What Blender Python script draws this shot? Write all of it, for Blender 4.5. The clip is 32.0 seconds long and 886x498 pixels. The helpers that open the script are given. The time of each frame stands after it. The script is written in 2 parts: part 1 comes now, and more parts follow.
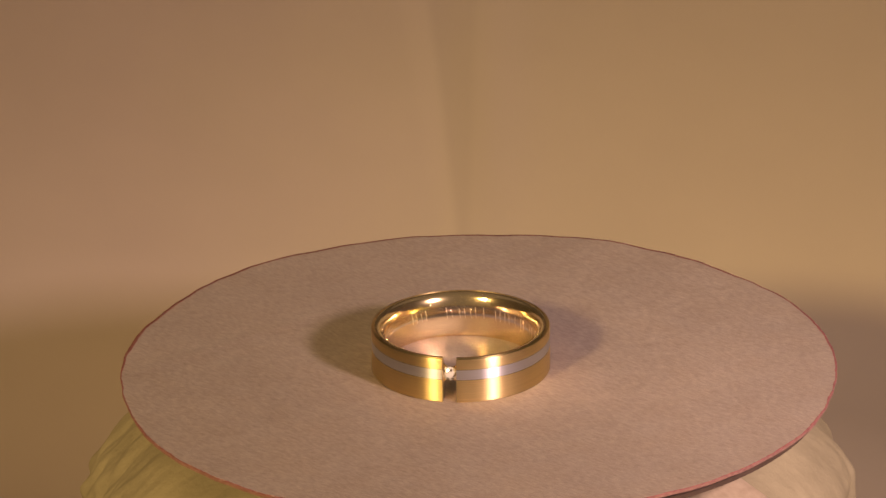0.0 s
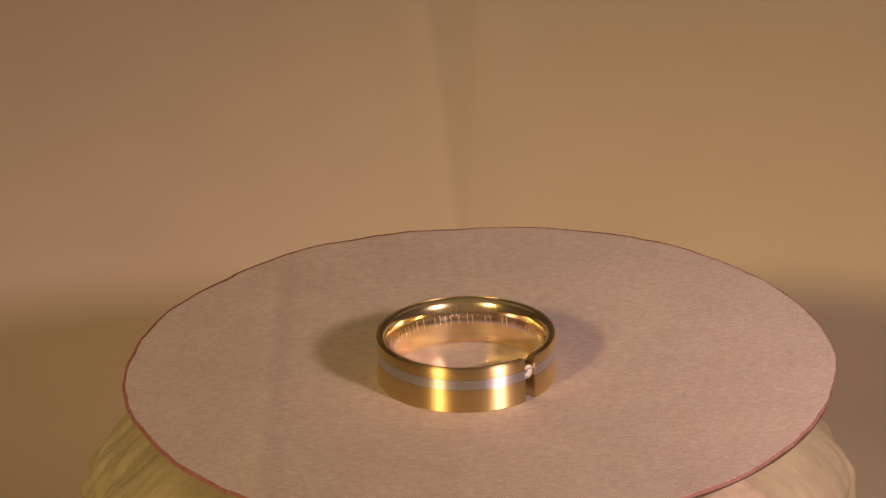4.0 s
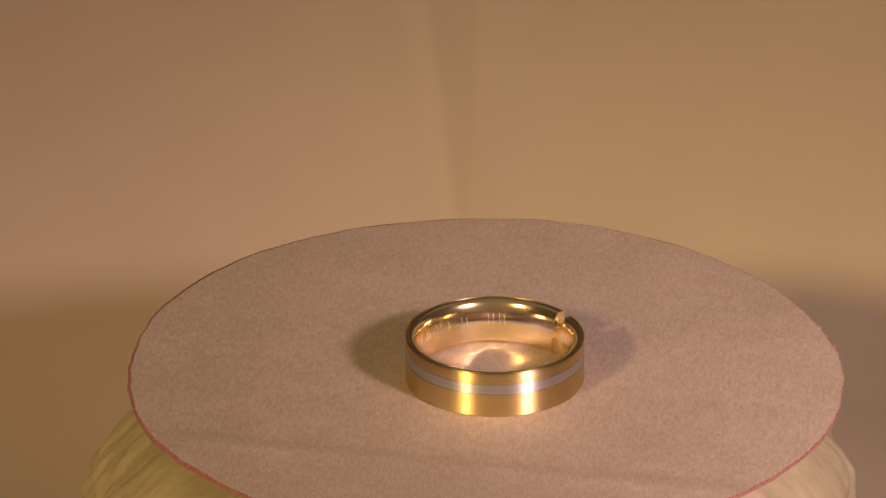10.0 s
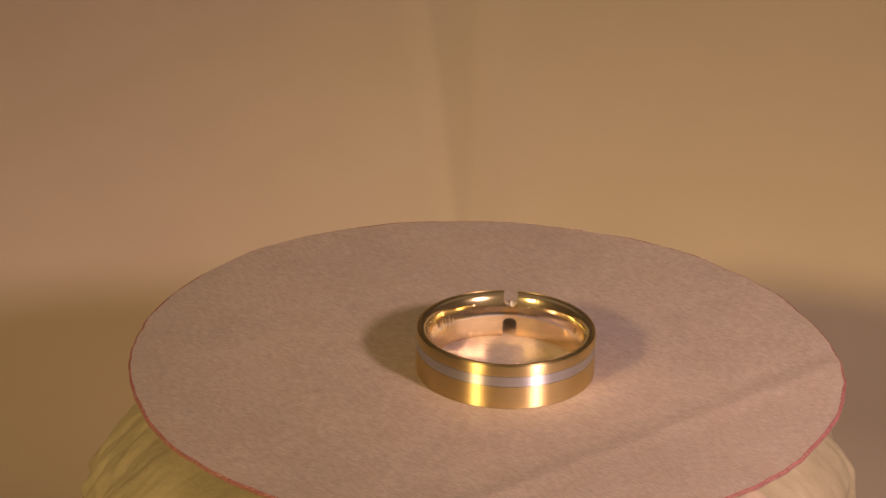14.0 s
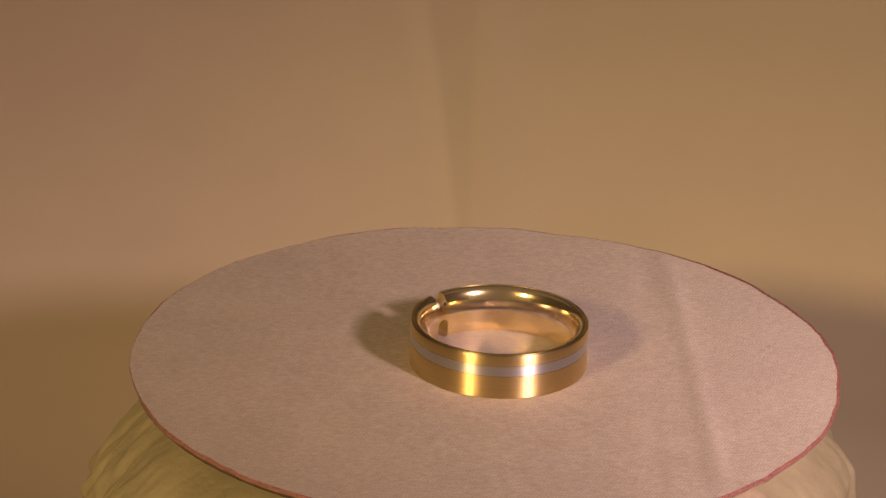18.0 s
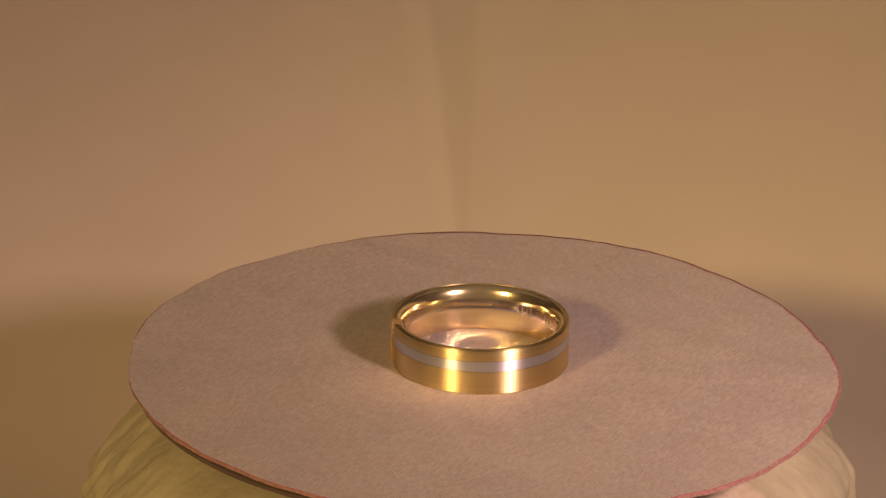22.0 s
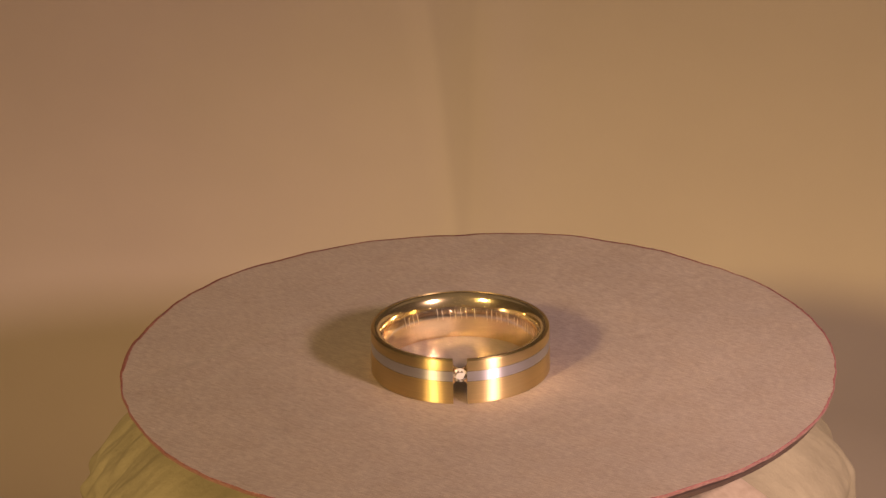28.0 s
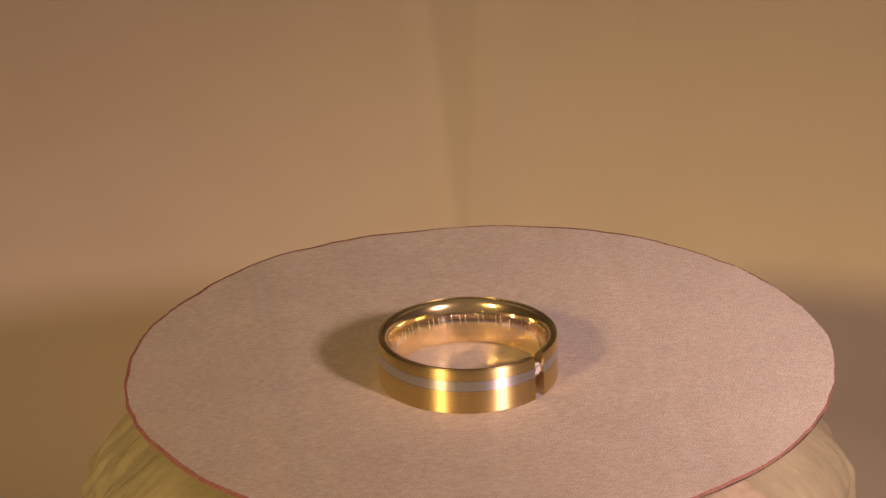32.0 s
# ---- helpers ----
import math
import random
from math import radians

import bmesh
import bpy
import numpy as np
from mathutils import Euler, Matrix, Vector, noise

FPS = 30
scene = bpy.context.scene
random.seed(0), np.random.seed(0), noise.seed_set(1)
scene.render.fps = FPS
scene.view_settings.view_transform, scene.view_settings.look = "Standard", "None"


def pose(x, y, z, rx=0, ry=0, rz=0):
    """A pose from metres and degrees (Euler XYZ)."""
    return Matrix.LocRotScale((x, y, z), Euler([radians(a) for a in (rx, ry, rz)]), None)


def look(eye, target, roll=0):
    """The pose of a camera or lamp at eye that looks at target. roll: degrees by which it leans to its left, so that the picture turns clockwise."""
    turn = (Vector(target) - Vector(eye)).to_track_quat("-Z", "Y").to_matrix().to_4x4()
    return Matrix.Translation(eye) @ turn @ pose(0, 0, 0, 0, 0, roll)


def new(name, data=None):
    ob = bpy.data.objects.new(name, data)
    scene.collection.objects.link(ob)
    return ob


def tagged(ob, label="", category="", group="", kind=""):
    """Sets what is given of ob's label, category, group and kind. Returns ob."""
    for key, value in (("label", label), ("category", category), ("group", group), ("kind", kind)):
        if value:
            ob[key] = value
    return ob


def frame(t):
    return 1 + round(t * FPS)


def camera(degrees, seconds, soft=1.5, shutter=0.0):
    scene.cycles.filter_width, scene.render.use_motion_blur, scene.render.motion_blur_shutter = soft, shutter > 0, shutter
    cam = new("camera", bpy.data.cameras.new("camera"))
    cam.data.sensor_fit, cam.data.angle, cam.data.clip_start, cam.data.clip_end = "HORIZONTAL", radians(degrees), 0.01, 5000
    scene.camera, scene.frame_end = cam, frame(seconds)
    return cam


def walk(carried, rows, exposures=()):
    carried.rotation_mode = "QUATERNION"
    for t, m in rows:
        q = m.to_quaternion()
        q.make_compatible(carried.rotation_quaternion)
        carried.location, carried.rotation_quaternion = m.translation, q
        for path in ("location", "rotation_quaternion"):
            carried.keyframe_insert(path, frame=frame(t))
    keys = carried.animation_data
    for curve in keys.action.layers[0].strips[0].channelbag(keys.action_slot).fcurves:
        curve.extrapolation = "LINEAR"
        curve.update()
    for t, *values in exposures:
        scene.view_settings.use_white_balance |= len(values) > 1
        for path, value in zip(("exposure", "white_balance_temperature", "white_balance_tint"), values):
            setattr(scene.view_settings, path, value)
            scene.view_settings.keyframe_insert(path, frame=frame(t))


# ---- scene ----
MM = 0.001
BASE = 0.062            # height of the card's top over the table
PERIOD = 27.460         # seconds for one turn of the platter
RING_H, RING_R = 5.27, 10.0

# ---- camera ----
cam = camera(10.54, 32.0, soft=1.5)
EYE = pose(0.0, -0.49637, BASE + 0.22964, 66.5689, -0.3314, 0.6772)
walk(cam, [(0.0, EYE), (32.0, EYE)],
     [(0.0, 0.0), (3.0, -0.09), (5.0, -0.10), (7.5, -0.02), (9.5, 0.0), (12.0, 0.02), (14.0, 0.0), (16.5, -0.09), (18.3, -0.13), (20.0, -0.11),
      (22.0, 0.0), (24.0, 0.02), (26.0, 0.02), (28.0, 0.0), (30.0, -0.06), (32.0, -0.05)])

# ---- world and lamps ----
world = bpy.data.worlds.new("dim_room")
world.use_nodes = True
world.node_tree.nodes["Background"].inputs["Color"].default_value = (1.0, 0.69, 0.465, 1)
world.node_tree.nodes["Background"].inputs["Strength"].default_value = 0.126
scene.world = world


def lamp(name, azimuth, elevation, distance, size, watts, colour, beam, aim):
    """A round lamp aimed at the ring. azimuth: degrees from the camera's side, to the right."""
    data = bpy.data.lights.new(name, "AREA")
    data.shape, data.size, data.energy, data.color = "DISK", size, watts, colour
    data.spread = radians(beam)
    ob = new(name, data)
    a, e = radians(azimuth), radians(elevation)
    eye = (distance * math.cos(e) * math.sin(a), -distance * math.cos(e) * math.cos(a), BASE + distance * math.sin(e))
    ob.matrix_world = look(eye, aim)
    return ob


lamp("lamp_yellow", -36, 27, 0.70, 0.085, 0.209, (1.0, 0.637, 0.262), 42, (0.042, 0.06, BASE - 0.025))
lamp("lamp_white", 42, 29.5, 0.21, 0.026, 0.0945, (1.0, 0.655, 0.585), 72, (0.026, 0.010, BASE - 0.005))


# keep the light that the polished band throws onto the card sharp
scene.cycles.blur_glossy, scene.cycles.sample_clamp_indirect = 0.05, 0.0


# ---- materials ----
def material(name):
    m = bpy.data.materials.new(name)
    m.use_nodes = True
    return m, m.node_tree.nodes, m.node_tree.links, m.node_tree.nodes["Principled BSDF"]


def noise_ramp(n, l, coord, scale, detail, lo, hi, rough=0.6, stretch=None):
    """A noise of that scale (per metre) whose values run between two colours."""
    tex = n.new("ShaderNodeTexNoise")
    tex.inputs["Scale"].default_value, tex.inputs["Detail"].default_value, tex.inputs["Roughness"].default_value = scale, detail, rough
    if stretch:
        mp = n.new("ShaderNodeMapping")
        mp.inputs["Scale"].default_value = stretch
        l.new(coord, mp.inputs["Vector"])
        coord = mp.outputs["Vector"]
    l.new(coord, tex.inputs["Vector"])
    ramp = n.new("ShaderNodeValToRGB")
    ramp.color_ramp.elements[0].position, ramp.color_ramp.elements[1].position = 0.3, 0.7
    ramp.color_ramp.elements[0].color, ramp.color_ramp.elements[1].color = (*lo, 1), (*hi, 1)
    l.new(tex.outputs["Fac"], ramp.inputs["Fac"])
    return tex.outputs["Fac"], ramp.outputs["Color"]


def multiply(n, l, a, b, fac=1.0):
    mix = n.new("ShaderNodeMix")
    mix.data_type, mix.blend_type = "RGBA", "MULTIPLY"
    mix.inputs[0].default_value = fac
    l.new(a, mix.inputs[6])
    l.new(b, mix.inputs[7])
    return mix.outputs[2]


def math_node(n, l, operation, *values):
    nd = n.new("ShaderNodeMath")
    nd.operation = operation
    for socket, v in zip(nd.inputs, values):
        if isinstance(v, (int, float)):
            socket.default_value = v
        else:
            l.new(v, socket)
    return nd.outputs[0]


def bump(n, l, height, strength, distance, after=None):
    b = n.new("ShaderNodeBump")
    b.inputs["Strength"].default_value, b.inputs["Distance"].default_value = strength, distance
    l.new(height, b.inputs["Height"])
    if after:
        l.new(after, b.inputs["Normal"])
    return b.outputs["Normal"]


def make_card():
    m, n, l, p = material("beige_card")
    co = n.new("ShaderNodeTexCoord").outputs["Object"]
    _, broad = noise_ramp(n, l, co, 60, 4, (0.86, 0.86, 0.88), (1.0, 1.0, 1.0))
    _, patch = noise_ramp(n, l, co, 1000, 3, (0.91, 0.91, 0.91), (1.04, 1.04, 1.04), 0.7)
    broad = multiply(n, l, broad, patch)
    # handled cloth: soft warmer and greyer blotches
    _, blotch = noise_ramp(n, l, co, 210, 3, (0.955, 0.93, 0.90), (1.03, 1.04, 1.06), 0.65)
    broad = multiply(n, l, broad, blotch)
    fine_f, fine = noise_ramp(n, l, co, 1600, 4, (0.320, 0.269, 0.235), (0.385, 0.328, 0.288), 0.8)
    fleck_f, _ = noise_ramp(n, l, co, 4200, 2, (0, 0, 0), (1, 1, 1))
    # satin threads: the gloss is spread across them and narrow along them
    p.inputs["Roughness"].default_value = 0.74
    p.inputs["IOR"].default_value = 1.75
    p.inputs["Anisotropic"].default_value = 0.95
    across = n.new("ShaderNodeVectorTransform")
    across.vector_type, across.convert_from, across.convert_to = "VECTOR", "OBJECT", "WORLD"
    across.inputs["Vector"].default_value = (math.cos(radians(38)), math.sin(radians(38)), 0)
    l.new(across.outputs["Vector"], p.inputs["Tangent"])
    p.inputs["Sheen Weight"].default_value = 0.12
    p.inputs["Sheen Roughness"].default_value = 0.4
    # knitted facing: two families of fine ribs, broken up along their length
    warp = n.new("ShaderNodeTexNoise")
    warp.inputs["Scale"].default_value, warp.inputs["Detail"].default_value = 900, 3
    l.new(co, warp.inputs["Vector"])
    broken, _ = noise_ramp(n, l, co, 1.0, 2, (0, 0, 0), (1, 1, 1), 0.6, (1900, 1900, 1900))
    weave = None
    for heading, pitch, weight in ((9, 0.00036, 0.62), (70, 0.00029, 0.20)):
        a = radians(heading)
        dot = n.new("ShaderNodeVectorMath")
        dot.operation = "DOT_PRODUCT"
        l.new(co, dot.inputs[0])
        k = 2 * math.pi / pitch
        dot.inputs[1].default_value = (-math.sin(a) * k, math.cos(a) * k, 0)
        f = math_node(n, l, "MULTIPLY_ADD", warp.outputs["Fac"], 12.0, dot.outputs["Value"])
        f = math_node(n, l, "SINE", f)
        f = math_node(n, l, "MULTIPLY", f, weight)
        weave = math_node(n, l, "ADD", f, weave) if weave else f
    weave = math_node(n, l, "MULTIPLY", weave, math_node(n, l, "MULTIPLY_ADD", broken, 3.2, -0.6))
    tone = n.new("ShaderNodeMapRange")
    tone.inputs["From Min"].default_value, tone.inputs["From Max"].default_value = -1.0, 1.0
    tone.inputs["To Min"].default_value, tone.inputs["To Max"].default_value = 0.89, 1.12
    l.new(weave, tone.inputs["Value"])
    # short fibres that lie one way, paler and darker
    turned = n.new("ShaderNodeMapping")
    turned.inputs["Rotation"].default_value = (0, 0, radians(-132))
    l.new(co, turned.inputs["Vector"])
    fibre, _ = noise_ramp(n, l, turned.outputs["Vector"], 1.0, 1, (0, 0, 0), (1, 1, 1), 0.5, (900, 3500, 1500))
    spark = n.new("ShaderNodeMapRange")
    spark.inputs["From Min"].default_value, spark.inputs["From Max"].default_value = 0.30, 0.70
    spark.inputs["To Min"].default_value, spark.inputs["To Max"].default_value = 0.86, 1.13
    l.new(fibre, spark.inputs["Value"])
    # a soft darker line in the facing, beside the old fold
    side = n.new("ShaderNodeVectorMath")
    side.operation = "DOT_PRODUCT"
    l.new(co, side.inputs[0])
    side.inputs[1].default_value = (613.0, -790.0, 0)
    off = math_node(n, l, "MULTIPLY_ADD", warp.outputs["Fac"], 1.2, side.outputs["Value"])
    off = math_node(n, l, "ADD", off, 22.0 * 0.613 + 13.5 * 0.79 - 1.8)
    dull = math_node(n, l, "EXPONENT", math_node(n, l, "MULTIPLY", math_node(n, l, "MULTIPLY", off, off), -0.5))
    dull = math_node(n, l, "MULTIPLY_ADD", dull, -0.085, 1.0)
    lit = math_node(n, l, "MULTIPLY", tone.outputs["Result"], spark.outputs["Result"])
    lit = math_node(n, l, "MULTIPLY", lit, dull)
    col = n.new("ShaderNodeVectorMath")
    col.operation = "SCALE"
    l.new(multiply(n, l, fine, broad), col.inputs[0])
    l.new(lit, col.inputs["Scale"])
    l.new(col.outputs["Vector"], p.inputs["Base Color"])
    gloss = n.new("ShaderNodeMapRange")
    gloss.inputs["From Min"].default_value, gloss.inputs["From Max"].default_value = -0.8, 0.8
    gloss.inputs["To Min"].default_value, gloss.inputs["To Max"].default_value = 0.7, 1.0
    l.new(weave, gloss.inputs["Value"])
    l.new(gloss.outputs["Result"], p.inputs["Specular IOR Level"])
    nrm = bump(n, l, fine_f, 0.8, 0.00006)
    nrm = bump(n, l, fleck_f, 0.8, 0.00006, nrm)
    l.new(nrm, p.inputs["Normal"])
    return m


def make_gold(name, colour, brushed, metallic=0.94, rough=0.12):
    m, n, l, p = material(name)
    co = n.new("ShaderNodeTexCoord").outputs["Object"]
    p.inputs["Metallic"].default_value = metallic
    dark = tuple(c * 0.86 for c in colour)
    if brushed:
        # lines run round the band: fine along z, very long round it
        f, col = noise_ramp(n, l, co, 1.0, 3, dark, colour, 0.7, (60, 60, 14000))
        g, _ = noise_ramp(n, l, co, 1.0, 2, dark, colour, 0.6, (250, 250, 7000))
        l.new(col, p.inputs["Base Color"])
        p.inputs["Roughness"].default_value = 0.39
        p.inputs["Anisotropic"].default_value = 1.0
        p.inputs["Anisotropic Rotation"].default_value = 0.25
        tan = n.new("ShaderNodeTangent")
        tan.direction_type, tan.axis = "RADIAL", "Z"
        l.new(tan.outputs["Tangent"], p.inputs["Tangent"])
        l.new(bump(n, l, f, 0.5, 0.00001, bump(n, l, g, 0.6, 0.00001)), p.inputs["Normal"])
    else:
        f, col = noise_ramp(n, l, co, 500, 3, dark, colour)
        l.new(col, p.inputs["Base Color"])
        p.inputs["Roughness"].default_value = rough
        s, _ = noise_ramp(n, l, co, 1.0, 2, dark, colour, 0.6, (400, 400, 5000))
        l.new(bump(n, l, s, 0.08, 0.00001), p.inputs["Normal"])
    return m


def make_plain(name, lo, hi, scale, rough, bumpiness=0.0, bump_scale=None, metallic=0.0):
    m, n, l, p = material(name)
    co = n.new("ShaderNodeTexCoord").outputs["Object"]
    f, col = noise_ramp(n, l, co, scale, 4, lo, hi)
    l.new(col, p.inputs["Base Color"])
    p.inputs["Roughness"].default_value, p.inputs["Metallic"].default_value = rough, metallic
    if bumpiness:
        g, _ = noise_ramp(n, l, co, bump_scale or scale, 4, lo, hi)
        l.new(bump(n, l, g, bumpiness, 0.3 / (bump_scale or scale)), p.inputs["Normal"])
    return m


CARD = make_card()
CARD_EDGE = make_plain("card_cut_edge", (0.22, 0.11, 0.09), (0.32, 0.19, 0.16), 1500, 0.9)
FIBRE = make_plain("pale_fibre", (0.40, 0.31, 0.27), (0.52, 0.43, 0.37), 3000, 0.9)
PENCIL = make_plain("red_pencil", (0.17, 0.055, 0.055), (0.32, 0.135, 0.13), 2200, 0.8)
PLATE = make_plain("dark_plate", (0.07, 0.047, 0.037), (0.11, 0.076, 0.06), 300, 0.4)
GOLD_BRUSHED = make_gold("brushed_yellow_gold", (0.88, 0.69, 0.34), True, 0.98)
GOLD_POLISHED = make_gold("polished_yellow_gold", (0.94, 0.785, 0.46), False, 0.96, 0.15)
GOLD_SLOT = make_gold("satin_slot_gold", (0.93, 0.74, 0.40), False, 0.95, 0.30)
GOLD_INSIDE = make_gold("inside_yellow_gold", (0.95, 0.76, 0.47), False, 0.97, 0.12)
WHITE_GOLD = make_gold("brushed_white_gold", (0.72, 0.715, 0.76), True)
WHITE_INSIDE = make_gold("polished_white_gold", (0.83, 0.79, 0.75), False, 0.97, 0.13)
GROOVE = make_plain("dark_groove", (0.10, 0.06, 0.025), (0.16, 0.10, 0.04), 900, 0.5, metallic=0.6)
ENGRAVED = make_plain("engraved_strokes", (0.80, 0.68, 0.48), (0.95, 0.85, 0.66), 2000, 0.4, metallic=0.8)
CLOTH = make_plain("cream_cloth", (0.265, 0.236, 0.150), (0.365, 0.326, 0.209), 130, 0.95, 0.55, 1100)
HEM = make_plain("pale_hem", (0.38, 0.305, 0.215), (0.50, 0.41, 0.30), 700, 0.9, 0.3, 900)


def make_sweep():
    """Two sheets of paper that meet at the crease: pinkish cream and yellowish cream."""
    m, n, l, p = material("cream_backdrop_paper")
    co = n.new("ShaderNodeTexCoord").outputs["Object"]
    _, pink = noise_ramp(n, l, co, 14, 4, (0.365, 0.310, 0.270), (0.415, 0.355, 0.309))
    _, yellow = noise_ramp(n, l, co, 14, 4, (0.372, 0.329, 0.244), (0.417, 0.370, 0.275))
    warp = n.new("ShaderNodeTexNoise")
    warp.inputs["Scale"].default_value, warp.inputs["Detail"].default_value = 45, 3
    l.new(co, warp.inputs["Vector"])
    split = n.new("ShaderNodeSeparateXYZ")
    l.new(co, split.inputs[0])
    wob = n.new("ShaderNodeMath")
    wob.operation = "MULTIPLY_ADD"
    wob.inputs[1].default_value = 0.03
    l.new(warp.outputs["Fac"], wob.inputs[0])
    l.new(split.outputs["X"], wob.inputs[2])
    side = n.new("ShaderNodeMapRange")
    side.inputs["From Min"].default_value, side.inputs["From Max"].default_value = -0.034, 0.012
    l.new(wob.outputs[0], side.inputs["Value"])
    mix = n.new("ShaderNodeMix")
    mix.data_type = "RGBA"
    l.new(side.outputs["Result"], mix.inputs[0])
    l.new(pink, mix.inputs[6])
    l.new(yellow, mix.inputs[7])
    # crease shading put into the colour: dark strip, pale strip beside it, tapering downwards
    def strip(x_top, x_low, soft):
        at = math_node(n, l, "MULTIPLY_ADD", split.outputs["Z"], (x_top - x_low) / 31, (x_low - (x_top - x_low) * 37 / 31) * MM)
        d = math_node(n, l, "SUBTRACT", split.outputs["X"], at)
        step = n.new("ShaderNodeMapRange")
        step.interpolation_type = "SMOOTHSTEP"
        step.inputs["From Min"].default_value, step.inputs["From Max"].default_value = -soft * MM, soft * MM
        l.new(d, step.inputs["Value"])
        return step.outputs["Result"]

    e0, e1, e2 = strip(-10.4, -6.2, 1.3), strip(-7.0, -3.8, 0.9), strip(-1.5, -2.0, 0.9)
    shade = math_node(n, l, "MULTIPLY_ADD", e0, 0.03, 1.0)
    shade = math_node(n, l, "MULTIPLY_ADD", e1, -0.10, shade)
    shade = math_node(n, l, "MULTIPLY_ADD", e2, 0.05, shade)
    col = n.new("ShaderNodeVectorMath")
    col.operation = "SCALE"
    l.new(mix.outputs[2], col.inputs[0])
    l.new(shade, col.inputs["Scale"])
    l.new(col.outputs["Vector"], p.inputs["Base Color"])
    p.inputs["Roughness"].default_value = 0.85
    g, _ = noise_ramp(n, l, co, 300, 4, (0, 0, 0), (1, 1, 1))
    l.new(bump(n, l, g, 0.05, 0.001), p.inputs["Normal"])
    return m


SWEEP = make_sweep()
ROOM = make_plain("brown_room_paint", (0.16, 0.12, 0.08), (0.20, 0.15, 0.10), 6, 0.9)


def make_gem(name, clear):
    m, n, l, p = material(name)
    p.inputs["Base Color"].default_value = (0.93, 0.92, 0.91, 1)
    p.inputs["Roughness"].default_value = 0.02
    p.inputs["IOR"].default_value = 2.42
    p.inputs["Transmission Weight"].default_value = clear
    return m


# the second is milky white: the stone's sparkle put into its colour
GEM, GEM_SPARKLE = make_gem("diamond", 0.95), make_gem("diamond_painted_sparkle", 0.35)


# ---- mesh helpers ----
def mesh_of(name, verts, faces, mats, smooth=True, slots=None):
    me = bpy.data.meshes.new(name)
    me.from_pydata([tuple(v) for v in verts], [], faces)
    for mt in mats:
        me.materials.append(mt)
    if slots:
        me.polygons.foreach_set("material_index", slots)
    me.polygons.foreach_set("use_smooth", [smooth] * len(me.polygons))
    bm = bmesh.new()
    bm.from_mesh(me)
    bmesh.ops.recalc_face_normals(bm, faces=bm.faces)
    bm.to_mesh(me)
    bm.free()
    me.update()
    return me


def part(name, me, parent, label=""):
    ob = new(name, me)
    ob.parent = parent
    if label:
        ob["label"] = label
    return ob


def sharp(me, degrees):
    me.set_sharp_from_angle(angle=radians(degrees))
    return me


def swept(name, profile, a0, a1, steps, mats, ease=0.0):
    """A closed profile of (r, z) in mm, carried round the axis from a0 to a1 degrees and capped at both ends.
    ease: how far (mm) the outside is rounded off at the ends. The ends take the last material."""
    k, verts, faces = len(profile), [], []
    angles = [(a0 + (a1 - a0) * i / steps, 0.0) for i in range(steps + 1)]
    if ease:
        d = math.degrees(ease / RING_R)
        angles = [(a0, ease), (a0 + d * 0.4, ease * 0.35), (a0 + d, 0)] + angles[1:-1] + [(a1 - d, 0), (a1 - d * 0.4, ease * 0.35), (a1, ease)]
    for deg, cut in angles:
        a = radians(deg)
        for r, z in profile:
            r = r - cut if r > 9.8 else r
            b = a
            if a1 - a0 < 359:
                # the slot's walls are parallel, not radial
                shift = math.asin(SLOT / r) - radians(GAP)
                b += shift * (max(0.0, 1 - (deg - a0) / 12) - max(0.0, 1 - (a1 - deg) / 12))
            verts.append((r * MM * math.cos(b), r * MM * math.sin(b), z * MM))
    steps = len(angles) - 1
    for i in range(steps):
        for j in range(k):
            b, c = i * k, (i + 1) * k
            faces.append((b + j, b + (j + 1) % k, c + (j + 1) % k, c + j))
    slots = [0] * len(faces) + [len(mats) - 1] * 2
    faces.append(tuple(range(k)))
    faces.append(tuple(reversed(range(steps * k, steps * k + k))))
    return sharp(mesh_of(name, verts, faces, mats, True, slots), 32)


# ---- backdrop, table and room ----
def wall_depth(x):
    """Depth of the backdrop (mm) behind the axis: two sheets that meet in a rounded upright crease."""
    d = x + 3
    slope = -0.05 if d < 0 else 0.30
    return 101 - slope * (math.sqrt(d * d + 400) - 20) + 0.2 * math.exp(-((x + 5.8) / 3.0) ** 2) - 0.2 * math.exp(-((x - 0.5) / 2.8) ** 2)


def backdrop():
    xs = [-3 + 0.75 * s + 2.2 * math.copysign(max(0, abs(s) - 40) ** 1.25, s) for s in range(-80, 81)]
    verts, faces = [], []
    rows = []
    for x in xs:
        y = wall_depth(x)
        cove = 13 + 16 / (1 + math.exp((x - 5) / 8))
        col = [(x, -320.0, 0.0), (x, y - 80, 0.0)]
        for q in range(0, 9):
            a = math.pi / 2 * q / 8
            col.append((x, y - cove + cove * math.sin(a), cove - cove * math.cos(a)))
        # a faint roll at the crease
        for z in range(32, 93, 5):
            col.append((x, y + 0.5 * math.exp(-((x - 1) / 4) ** 2) * math.sin(z / 12) - max(0, z - 28) ** 2 / 150, z))
        rows.append(col)
    k = len(rows[0])
    for col in rows:
        verts += [(a * MM, b * MM, c * MM) for a, b, c in col]
    for i in range(len(rows) - 1):
        for j in range(k - 1):
            faces.append((i * k + j, (i + 1) * k + j, (i + 1) * k + j + 1, i * k + j + 1))
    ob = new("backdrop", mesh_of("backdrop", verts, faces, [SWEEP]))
    sol = ob.modifiers.new("thickness", "SOLIDIFY")
    sol.thickness, sol.offset = 0.0004, -1
    tagged(ob, "creased cream paper backdrop curving down onto the table", "backdrop", kind="structure")


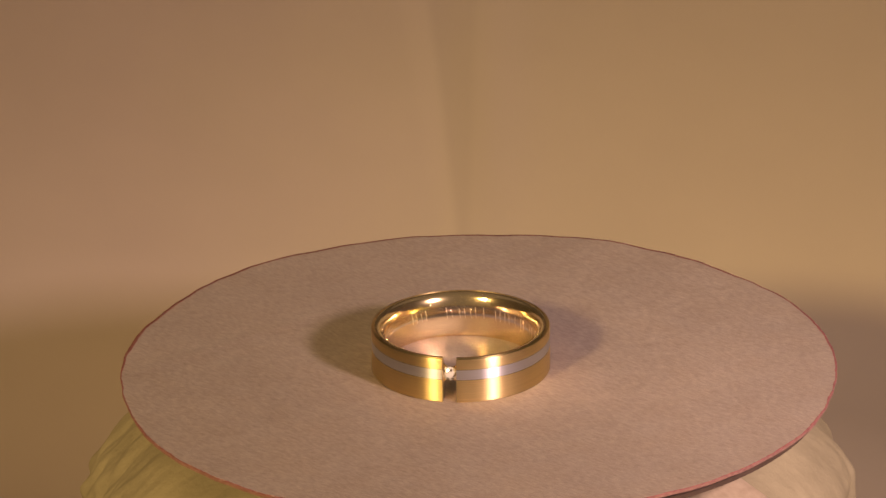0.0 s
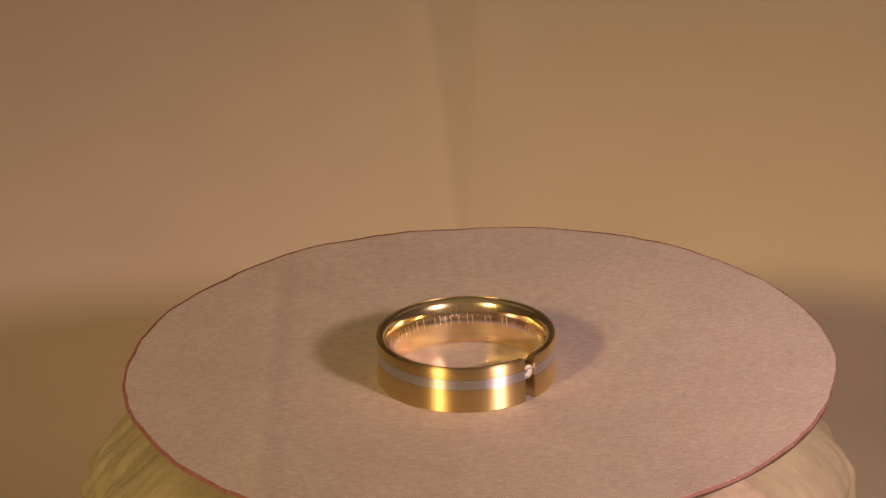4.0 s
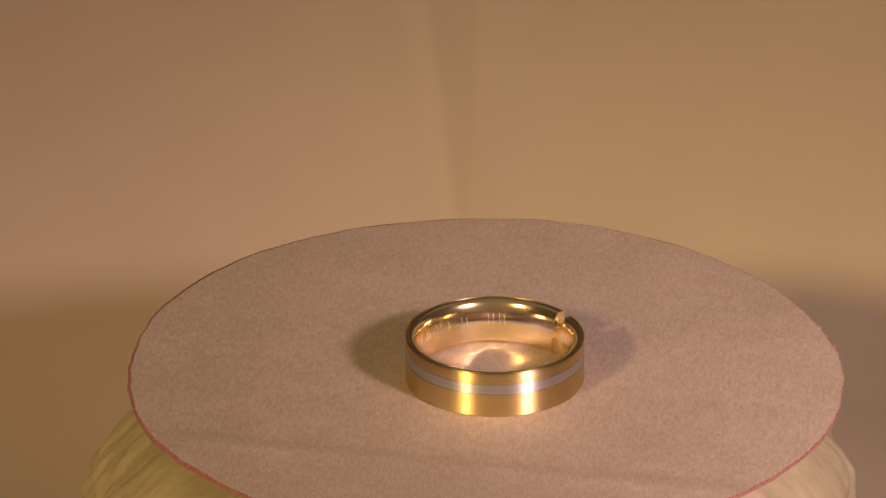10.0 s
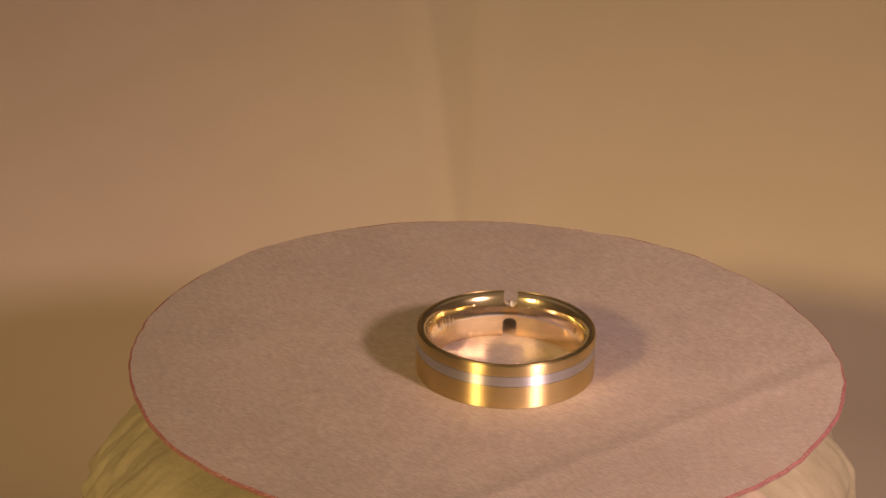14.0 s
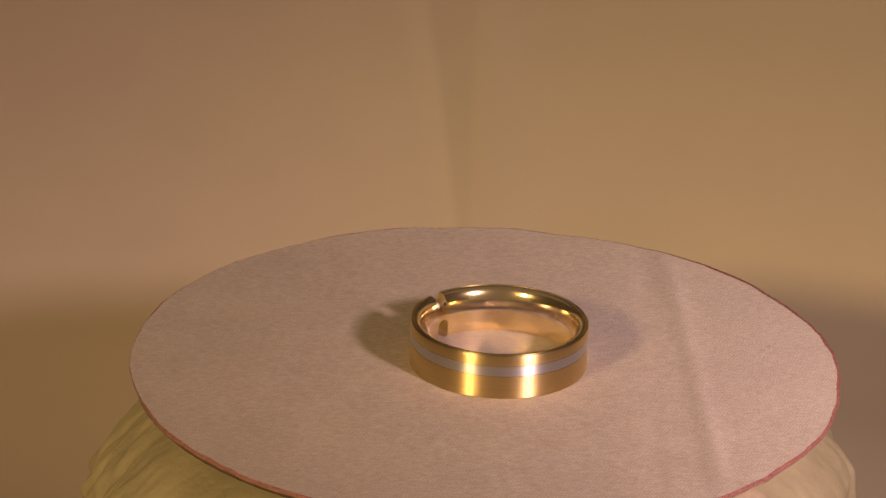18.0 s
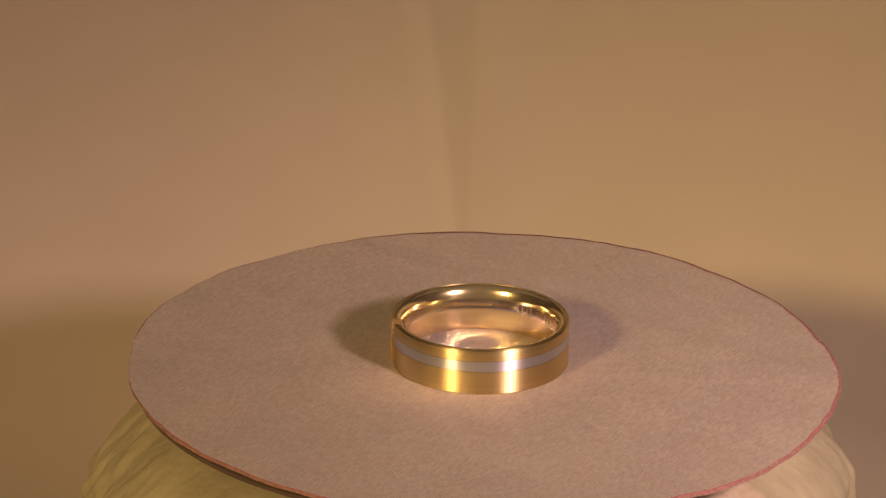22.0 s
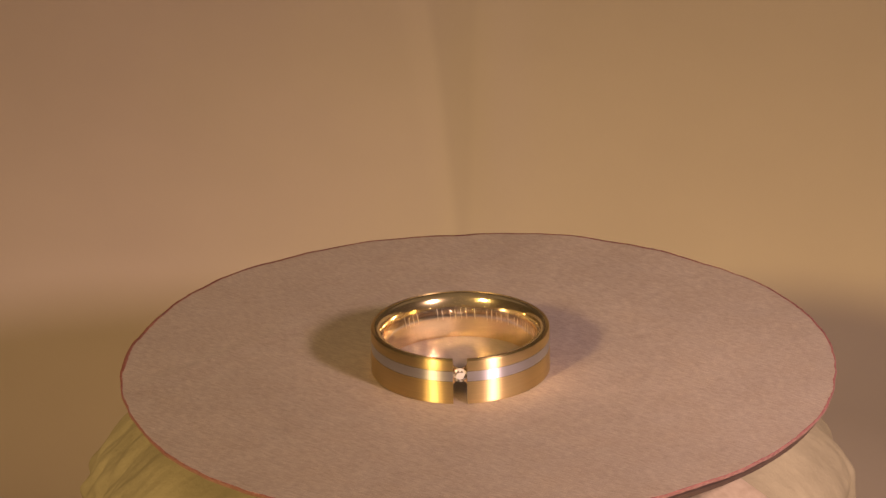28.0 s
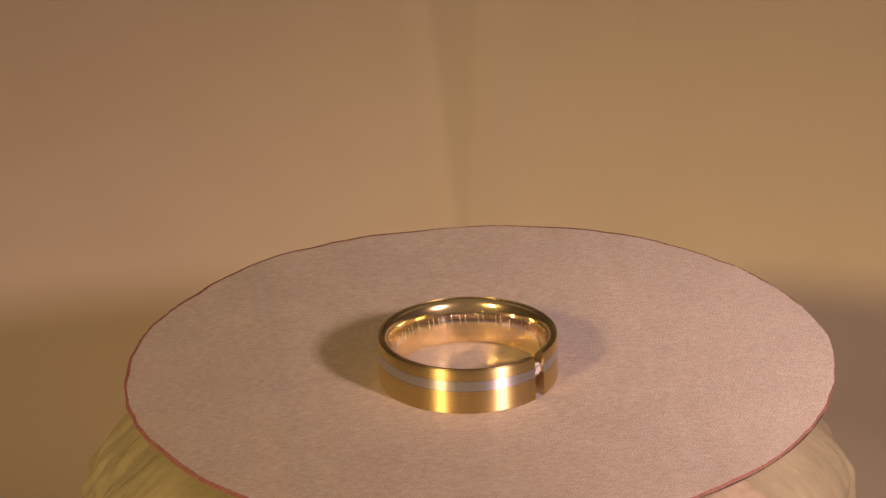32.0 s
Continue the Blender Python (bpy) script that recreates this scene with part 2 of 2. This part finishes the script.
def box(name, x0, x1, y0, y1, z0, z1, mat, label, category):
    v = [(x, y, z) for x in (x0, x1) for y in (y0, y1) for z in (z0, z1)]
    f = [(0, 1, 3, 2), (4, 6, 7, 5), (0, 4, 5, 1), (2, 3, 7, 6), (0, 2, 6, 4), (1, 5, 7, 3)]
    ob = new(name, mesh_of(name, v, f, [mat], False))
    return tagged(ob, label, category, kind="structure")


def room():
    w, h, t = 1.4, 1.5, 0.05
    box("floor", -w, w, -w, w, -0.06, -0.006, ROOM, "dim brown table top under the backdrop", "floor")
    for name, a in (("wall_west", (-w - t, -w, -w, w)), ("wall_east", (w, w + t, -w, w)), ("wall_north", (-w, w, w, w + t))):
        box(name, *a, -0.06, h, ROOM, "plain dim brown room wall", "wall")


# ---- cloth over the turntable's body ----
def cloth_mound():
    prof = [(0, -5.2), (18, -5.3), (28, -5.6), (33, -6.3), (37, -8.2), (40.5, -11.4), (43.5, -14.9), (45.2, -17.8), (44.6, -21), (42.5, -25), (43, -33), (48, -44), (54, -53), (62, -60), (70, -61.6)]
    fine = [prof[0], prof[1]]
    for (r0, z0), (r1, z1) in zip(prof[1:], prof[2:]):
        fine += [(r0 + (r1 - r0) * q / 3, z0 + (z1 - z0) * q / 3) for q in (1, 2, 3)]
    prof = fine
    n, verts, faces = 600, [], []
    for r, z in prof:
        for i in range(n):
            a = 2 * math.pi * i / n
            fold = noise.noise((3.0 * math.cos(a), 3.0 * math.sin(a), z * 0.03)) * 2.2
            crumple = noise.noise((14 * math.cos(a), 14 * math.sin(a), r * 0.22)) + 0.6 * noise.noise((31 * math.cos(a), 31 * math.sin(a), r * 0.5))
            pleat = 0.14 * math.sin(61 * a + 4 * noise.noise((6 * math.cos(a), 6 * math.sin(a), z * 0.1))) + 0.35 * math.sin(17 * a + 2.5 * noise.noise((2 * math.cos(a), 2 * math.sin(a), 4.0)) * 3) * 0.6
            k = min(1.0, max(0.0, (r - 30) / 14))
            swell = math.exp(-(math.atan2(math.sin(a + 0.15), math.cos(a + 0.15)) / 0.5) ** 2)
            left = math.exp(-(math.atan2(math.sin(a - 3.3), math.cos(a - 3.3)) / 0.7) ** 2)
            ragged = (1.0 + 1.6 * left) * (noise.noise((22 * math.cos(a), 22 * math.sin(a), z * 0.3)) + 0.4 * noise.noise((60 * math.cos(a), 60 * math.sin(a), z * 0.8)))
            calm = 1 - 0.75 * swell
            lobe = 0.7 * math.exp(-((a - 0.12) / 0.25) ** 2) * math.exp(-((z + 32) / 9) ** 2) + math.exp(-((a - 0.6) / 0.3) ** 2) * math.exp(-((z + 27) / 7) ** 2)
            rr = r + (fold - 0.9 * swell + calm * (pleat + 0.35 * crumple + 0.4 * ragged) - 0.8) * k + 9.5 * lobe
            zz = z + 4.0 * k * swell * min(1.0, max(0.0, (z + 30) / 10)) + 0.2 * k * crumple * (1 if z > -55 else 0) + k * 1.2 * noise.noise((5 * math.cos(a), 5 * math.sin(a), 9 + z * 0.05)) * (1 if z > -55 else 0.2)
            if z <= -60:
                zz = max(zz, -61.7)
            verts.append((rr * math.cos(a) * MM, rr * math.sin(a) * MM, zz * MM))
    for j in range(len(prof) - 1):
        for i in range(n):
            b = (i + 1) % n
            faces.append((j * n + i, j * n + b, (j + 1) * n + b, (j + 1) * n + i))
    me = mesh_of("draped_cloth", verts, faces, [CLOTH])
    ob = new("draped_cloth", me)
    ob.location = (-0.0016, 0.002, BASE)
    sub = ob.modifiers.new("smooth", "SUBSURF")
    sub.levels = sub.render_levels = 1
    tagged(ob, "crumpled cream cloth draped over the turntable body", "cloth")
    # a pale hem folded back over the front
    verts, faces, n = [], [], 24
    for r, z in ((29, -4.7), (32, -5.0), (35, -5.8), (38, -7.2), (41, -9.2), (43.5, -11.6)):
        for i in range(n):
            a = radians(-84 + 56 * i / (n - 1))
            lift = 0.35 * noise.noise((9 * math.cos(a), 9 * math.sin(a), r * 0.1)) - (1.3 if i == n - 1 else 0)
            verts.append((r * math.cos(a) * MM, r * math.sin(a) * MM, (z + lift) * MM))
    for j in range(5):
        for i in range(n - 1):
            faces.append((j * n + i, j * n + i + 1, (j + 1) * n + i + 1, (j + 1) * n + i))
    hem = part("hem", mesh_of("hem", verts, faces, [HEM]), ob, "paler folded-back hem")
    thick = hem.modifiers.new("thickness", "SOLIDIFY")
    thick.thickness = 0.0004


# ---- card disc, platter ----
def edge_radius(a):
    """Radius (mm) of the hand-cut card at the angle a: a slightly uneven circle."""
    waves = ((1, 0.058, 0.008), (2, 0.158, 0.102), (3, -0.024, -0.047), (4, -0.026, -0.02), (5, 0.035, 0.03), (6, 0.016, 0.009), (7, -0.047, 0.048),
             (8, 0.003, -0.016), (9, -0.035, -0.027), (10, 0.025, -0.044), (11, 0.022, 0.034), (12, -0.004, -0.012), (14, 0.033, 0.03), (15, 0.037, -0.009))
    r = 40.517 + sum(p * math.cos(k * a) + q * math.sin(k * a) for k, p, q in waves)
    c, s = math.cos(a), math.sin(a)
    return r + 0.16 * noise.noise((13 * c, 13 * s, 2)) + 0.06 * noise.noise((45 * c, 45 * s, 3))


def card_height(x, y, a, k):
    """Height (mm) of the card: slightly dished, its rim waves a little, and old folds cross it."""
    z = k ** 3 * (-0.026 + 0.015 * math.cos(a) - 0.030 * math.sin(a) + 0.011 * math.cos(2 * a) - 0.135 * math.sin(2 * a) + 0.017 * math.cos(3 * a) + 0.067 * math.sin(3 * a)
                  + 0.001 * math.sin(4 * a) + 0.033 * math.cos(5 * a) + 0.010 * math.sin(5 * a) + 0.042 * math.cos(6 * a) + 0.013 * math.sin(6 * a))
    z -= 0.2 * (1 - k * k)
    z += 0.16 * k ** 8 * noise.noise((7 * math.cos(a), 7 * math.sin(a), 5))
    for px, py, dx, dy, h in ((-22.0, 13.5, 0.79, 0.613, 0.13), (-40.0, -4.0, 0.83, 0.56, -0.06), (3.9, -22.9, 0.76, 0.65, -0.055)):
        d = (x - px) * dy - (y - py) * dx
        z += h * math.exp(-(d / 1.15) ** 2) * min(1.0, max(0.0, (k - 0.38) * 3)) * (1 - 0.8 * k ** 10)
    return z


CARD_CENTRE = (-0.53, 0.16)


def card_disc():
    holder = new("card_disc")
    tagged(holder, "hand-cut beige fabric-faced card disc outlined in red pencil", "card disc")
    n, m = 540, 90
    verts, faces, slots = [], [], []
    for j in range(m + 1):
        for i in range(n):
            a = 2 * math.pi * i / n
            k = j / m
            r = edge_radius(a) * k
            x, y = CARD_CENTRE[0] + r * math.cos(a), CARD_CENTRE[1] + r * math.sin(a)
            verts.append((x * MM, y * MM, card_height(x, y, a, k) * MM))
    for j in range(m):
        for i in range(n):
            b = (i + 1) % n
            faces.append((j * n + i, j * n + b, (j + 1) * n + b, (j + 1) * n + i))
            slots.append(0)
    base = len(verts)
    for i in range(n):
        x, y, z = verts[m * n + i]
        verts.append((x, y, z - 0.00045))
    for i in range(n):
        b = (i + 1) % n
        faces.append((m * n + i, m * n + b, base + b, base + i))
        slots.append(1)
    me = mesh_of("card", verts, faces, [CARD, CARD_EDGE], True, slots)
    part("card", sharp(me, 50), holder)
    # pencil line along the cut, uneven in width
    verts, faces = [], []
    n = 900
    for i in range(n):
        a = 2 * math.pi * i / n
        c, s = math.cos(a), math.sin(a)
        w = 0.19 + 0.13 * s + 0.16 * noise.noise((2.2 * c, 2.2 * s, 6)) + 0.14 * noise.noise((9 * c, 9 * s, 7)) + 0.08 * noise.noise((70 * c, 70 * s, 8))
        w = max(0.012, w + 0.15 * math.exp(-((a - 2.5) / 0.45) ** 2))
        out = edge_radius(a) + 0.02
        for r, dz in ((out - w, 0.012), (out, 0.02), (out, -0.14)):
            x, y = CARD_CENTRE[0] + r * c, CARD_CENTRE[1] + r * s
            verts.append((x * MM, y * MM, (card_height(x, y, a, r / edge_radius(a)) + dz) * MM))
    for i in range(n):
        b = (i + 1) % n
        for j in range(2):
            faces.append((i * 3 + j, b * 3 + j, b * 3 + j + 1, i * 3 + j + 1))
    part("pencil_line", mesh_of("pencil_line", verts, faces, [PENCIL]), holder, "uneven red pencil line along the cut edge")
    # loose fibres where the cut has frayed
    rnd, verts, faces = random.Random(11), [], []
    for i in range(240):
        a = radians(rnd.choice((rnd.uniform(-150, -95), rnd.uniform(-150, -95), rnd.uniform(20, 75), rnd.uniform(-180, 180))))
        r = edge_radius(a) - rnd.uniform(0, 0.12)
        da, length, w = rnd.uniform(-0.012, 0.012), rnd.uniform(0.06, 0.24), rnd.uniform(0.012, 0.028)
        base = len(verts)
        for rr, aa, half in ((r, a, w), (r + length, a + da, w * 0.4)):
            x, y = CARD_CENTRE[0] + rr * math.cos(aa), CARD_CENTRE[1] + rr * math.sin(aa)
            z = card_height(x, y, aa, 1.0) + (0.03 if rr == r else rnd.uniform(-0.05, 0.16))
            tx, ty = -math.sin(aa) * half, math.cos(aa) * half
            verts += [((x - tx) * MM, (y - ty) * MM, z * MM), ((x + tx) * MM, (y + ty) * MM, z * MM), (x * MM, y * MM, (z + half * 1.5) * MM)]
        b = base
        faces += [(b, b + 3, b + 4, b + 1), (b + 1, b + 4, b + 5, b + 2), (b + 2, b + 5, b + 3, b), (b, b + 1, b + 2), (b + 3, b + 5, b + 4)]
    fray = part("frayed_fibres", mesh_of("frayed_fibres", verts, faces, [FIBRE], False), holder, "pale loose fibres along the cut")
    fray["kind"] = "stuff"
    return holder


def platter():
    holder = new("turntable_platter")
    tagged(holder, "thin dark round turntable platter under the card", "turntable")
    prof = [(0.01, -0.62), (38.9, -0.62), (39.1, -0.70), (39.1, -1.15), (38.9, -1.25), (0.01, -1.25)]
    plate = part("plate", swept("plate", prof, 0, 360, 240, [PLATE]), holder)
    plate.location = (0.0003, -0.0006, 0)
    prof = [(0.01, -1.25), (7, -1.25), (7, -4.6), (0.01, -4.6)]
    part("spindle", swept("spindle", prof, 0, 360, 48, [PLATE]), holder)
    return holder


# ---- ring ----
GAP = 4.75     # half of the slot, in degrees
SLOT = 0.78    # half of the slot, in mm


def inner_radius(z):
    """Radius (mm) of the inside wall at the height z."""
    return float(np.interp(RING_H - z, [0.28, 0.54, 0.9, 1.3, 1.75, 2.2, 2.4, 2.9], [8.93, 8.80, 8.66, 8.55, 8.46, 8.38, 8.36, 8.36]))


def ring():
    holder = new("wedding_ring")
    tagged(holder, "brushed yellow gold ring with white gold stripe and tension-set stone", "ring")
    h, R = RING_H, RING_R
    a0, a1, n = -90 + GAP, 270 - GAP, 256
    z1, z2 = 0.518 * h, 0.752 * h
    # upright inside wall that eases outwards to both rims
    rim = [(9.62, h - 0.01), (9.56, h - 0.004), (9.42, h - 0.002), (9.28, h - 0.015), (9.12, h - 0.085), (8.96, h - 0.26), (8.80, h - 0.54), (8.66, h - 0.9), (8.55, h - 1.3),
           (8.46, h - 1.75), (8.38, h - 2.2), (8.36, h - 2.4), (9.6, h - 2.4), (9.6, h - 0.16)]
    wall = [(8.36, h - 2.4), (8.36, 1.6), (8.36, 0.55), (8.40, 0.34), (8.52, 0.16), (8.72, 0.05), (9.1, 0.0), (9.92, 0.0), (9.7, 0.06), (9.6, 0.3), (9.6, h - 2.4)]
    part("rim", swept("rim", rim, a0, a1, n, [GOLD_POLISHED, GOLD_SLOT], 0.06), holder, "mirror-polished gold rim")
    part("inner_wall", swept("inner_wall", wall, a0, a1, n, [GOLD_INSIDE, GOLD_SLOT], 0.06), holder, "mirror-polished gold inside wall")

    def shell(name, lo, hi, mat, label, soft_lo, soft_hi, r=R):
        prof = [(9.55, lo), (r - soft_lo, lo), (r, lo + soft_lo), (r, hi - soft_hi), (r - soft_hi, hi), (9.55, hi)]
        part(name, swept(name, prof, a0, a1, n, [mat, GOLD_SLOT]), holder, label)

    shell("lower_band", 0.004, z1 - 0.02, GOLD_BRUSHED, "brushed yellow gold band", 0.10, 0.02)
    prof = [(9.61, z2 + 0.02), (R - 0.02, z2 + 0.02), (R, z2 + 0.04), (R, h - 0.17), (R - 0.03, h - 0.07), (R - 0.11, h - 0.015), (R - 0.30, h + 0.006), (9.60, h + 0.004), (9.52, h - 0.03), (9.52, h - 0.5), (9.61, h - 0.5)]
    part("upper_band", swept("upper_band", prof, a0, a1, n, [GOLD_BRUSHED, GOLD_SLOT]), holder, "brushed yellow gold band with satin shoulder")
    shell("inlay", z1 + 0.02, z2 - 0.02, WHITE_GOLD, "brushed white gold stripe", 0.015, 0.015, R - 0.01)
    # the white gold layer goes right through to the inside
    prof = [(inner_radius(z) - 0.006, z) for z in (3.85, 3.7, 3.5, 3.3, 3.1, 2.9, 2.72)] + [(8.9, 2.72), (8.9, 3.85)]
    part("inner_stripe", swept("inner_stripe", prof, a0, a1, n, [WHITE_INSIDE]), holder, "polished white gold stripe inside the band")
    for z in (z1, z2):
        prof = [(9.6, z - 0.035), (R - 0.03, z - 0.035), (R - 0.03, z + 0.035), (9.6, z + 0.035)]
        part("groove", swept("groove", prof, a0 + 0.05, a1 - 0.05, n, [GROOVE]), holder, "fine dark seam")
    # bridge behind the stone, hollowed above and arched below
    w = 0.84
    top = [(-w, 0.84 * h), (-0.62, 0.765 * h), (-0.35, 0.725 * h), (0, 0.71 * h), (0.35, 0.725 * h), (0.62, 0.765 * h), (w, 0.84 * h)]
    low = [(w, 0.36 * h), (0.72, 0.42 * h), (0.52, 0.455 * h), (0, 0.465 * h), (-0.52, 0.455 * h), (-0.72, 0.42 * h), (-w, 0.36 * h)]
    low.reverse()
    cols, rows = len(top), 9
    verts, faces = [], []
    for (x, zt), (_, zl) in zip(top, low):
        for q in range(rows):
            z = zl + (zt - zl) * q / (rows - 1)
            for r in (inner_radius(z) + 0.003, 9.0):
                verts.append((x * MM, -math.sqrt(r * r - x * x) * MM, z * MM))
    at = lambda c, q, side: (c * rows + q) * 2 + side
    for c in range(cols - 1):
        for q in range(rows - 1):
            faces += [tuple(at(c + u, q + v, side) for u, v in ((0, 0), (1, 0), (1, 1), (0, 1))) for side in (0, 1)]
        faces += [(at(c, q, 0), at(c + 1, q, 0), at(c + 1, q, 1), at(c, q, 1)) for q in (0, rows - 1)]
    for c in (0, cols - 1):
        faces += [(at(c, q, 0), at(c, q + 1, 0), at(c, q + 1, 1), at(c, q, 1)) for q in range(rows - 1)]
    part("bridge", sharp(mesh_of("bridge", verts, faces, [GOLD_INSIDE]), 40), holder, "polished gold bridge behind the stone")
    # brilliant: table outwards, point inwards
    c, verts, faces = 0.83, [], []
    rings = [(0.46, 0.30, 8, 0.0), (0.72, 0.14, 8, 22.5), (c, 0.02, 16, 0.0), (c, -0.03, 16, 0.0)]
    for r, d, m, turn in rings:
        for i in range(m):
            a = 2 * math.pi * i / m + radians(turn)
            verts.append((r * math.cos(a), d, r * math.sin(a)))
    verts.append((0, -0.71, 0))
    faces.append(tuple(range(8)))
    for i in range(8):
        j = (i + 1) % 8
        faces += [(i, 8 + i, j), (8 + i, 16 + 2 * i + 1, 16 + 2 * j, j), (i, 16 + 2 * i, 16 + 2 * i + 1, 8 + i)]
    faces = [f for f in faces if len(set(f)) == len(f)]
    for i in range(16):
        j = (i + 1) % 16
        faces.append((16 + i, 32 + i, 32 + j, 16 + j))
    for i in range(8):
        a, b, d = 32 + 2 * i, 32 + 2 * i + 1, 32 + (2 * i + 2) % 16
        faces.append((a, 48, d, b))
    zc = 0.635 * h
    verts = [(x * MM, (-9.50 - d) * MM, (zc + z) * MM) for x, d, z in verts]
    # just over half of the facets, at random, carry the painted sparkle
    rnd = random.Random(3)
    slots = [1 if rnd.random() < 0.55 else 0 for _ in faces]
    part("diamond", mesh_of("diamond", verts, faces, [GEM, GEM_SPARKLE], False, slots), holder, "small clear brilliant-cut stone")
    # engraved lines inside, as plain upright strokes
    rnd = random.Random(9)
    verts, faces = [], []
    beta = 50.0
    while beta < 228:
        for off in ((0.0,) if rnd.random() < 0.3 else (-2.0, 2.0)):
            a = radians(-90 + beta + off)
            lean = rnd.uniform(0.10, 0.16)
            lo = 2.45
            hi = lo + rnd.choice((1.1, 1.15, 1.3))
            half = 0.03
            b = len(verts)
            for q in range(5):
                z = lo + (hi - lo) * q / 4
                r0 = inner_radius(z)
                for tside in (-half, half):
                    aa = a + (lean * (q / 4 - 0.5) + tside) / 8.4
                    for r in (r0 - 0.014, r0 + 0.08):
                        verts.append((r * MM * math.cos(aa), r * MM * math.sin(aa), z * MM))
            for q in range(4):
                c = b + 4 * q
                faces += [(c, c + 2, c + 6, c + 4), (c + 1, c + 5, c + 7, c + 3), (c, c + 4, c + 5, c + 1), (c + 2, c + 3, c + 7, c + 6)]
            faces += [(b, b + 1, b + 3, b + 2), (b + 16, b + 18, b + 19, b + 17)]
        beta += rnd.choice((8.5, 10.0, 12.0, 14.0, 21.0))
    part("engraving", mesh_of("engraving", verts, faces, [ENGRAVED], False), holder, "fine engraved strokes inside the band")
    for ob in holder.children:
        ob.data.transform(Matrix.Diagonal((1.015, 1.015, 1.0, 1.0)))
    return holder


backdrop()
room()
cloth_mound()
PLATTER = platter()
DISC = card_disc()
RING = ring()


def motions():
    """The platter, the card on it and the ring on the card turn together about an upright axis, with a slight wobble."""
    tilt = pose(0, 0, 0, -1.237, 0, 0) @ pose(0, 0, 0, 0, -1.165, 0)
    seat = pose(2.526 * MM * math.cos(radians(-189.37)), 2.526 * MM * math.sin(radians(-189.37)), -0.00017, 0, 0, -6.75)
    times = [0.5 * i for i in range(65)]
    turn = [(t, pose(0, 0, BASE, 0, 0, 360 * t / PERIOD) @ tilt) for t in times]
    walk(PLATTER, turn)
    walk(DISC, turn)
    walk(RING, [(t, m @ seat) for t, m in turn])


motions()
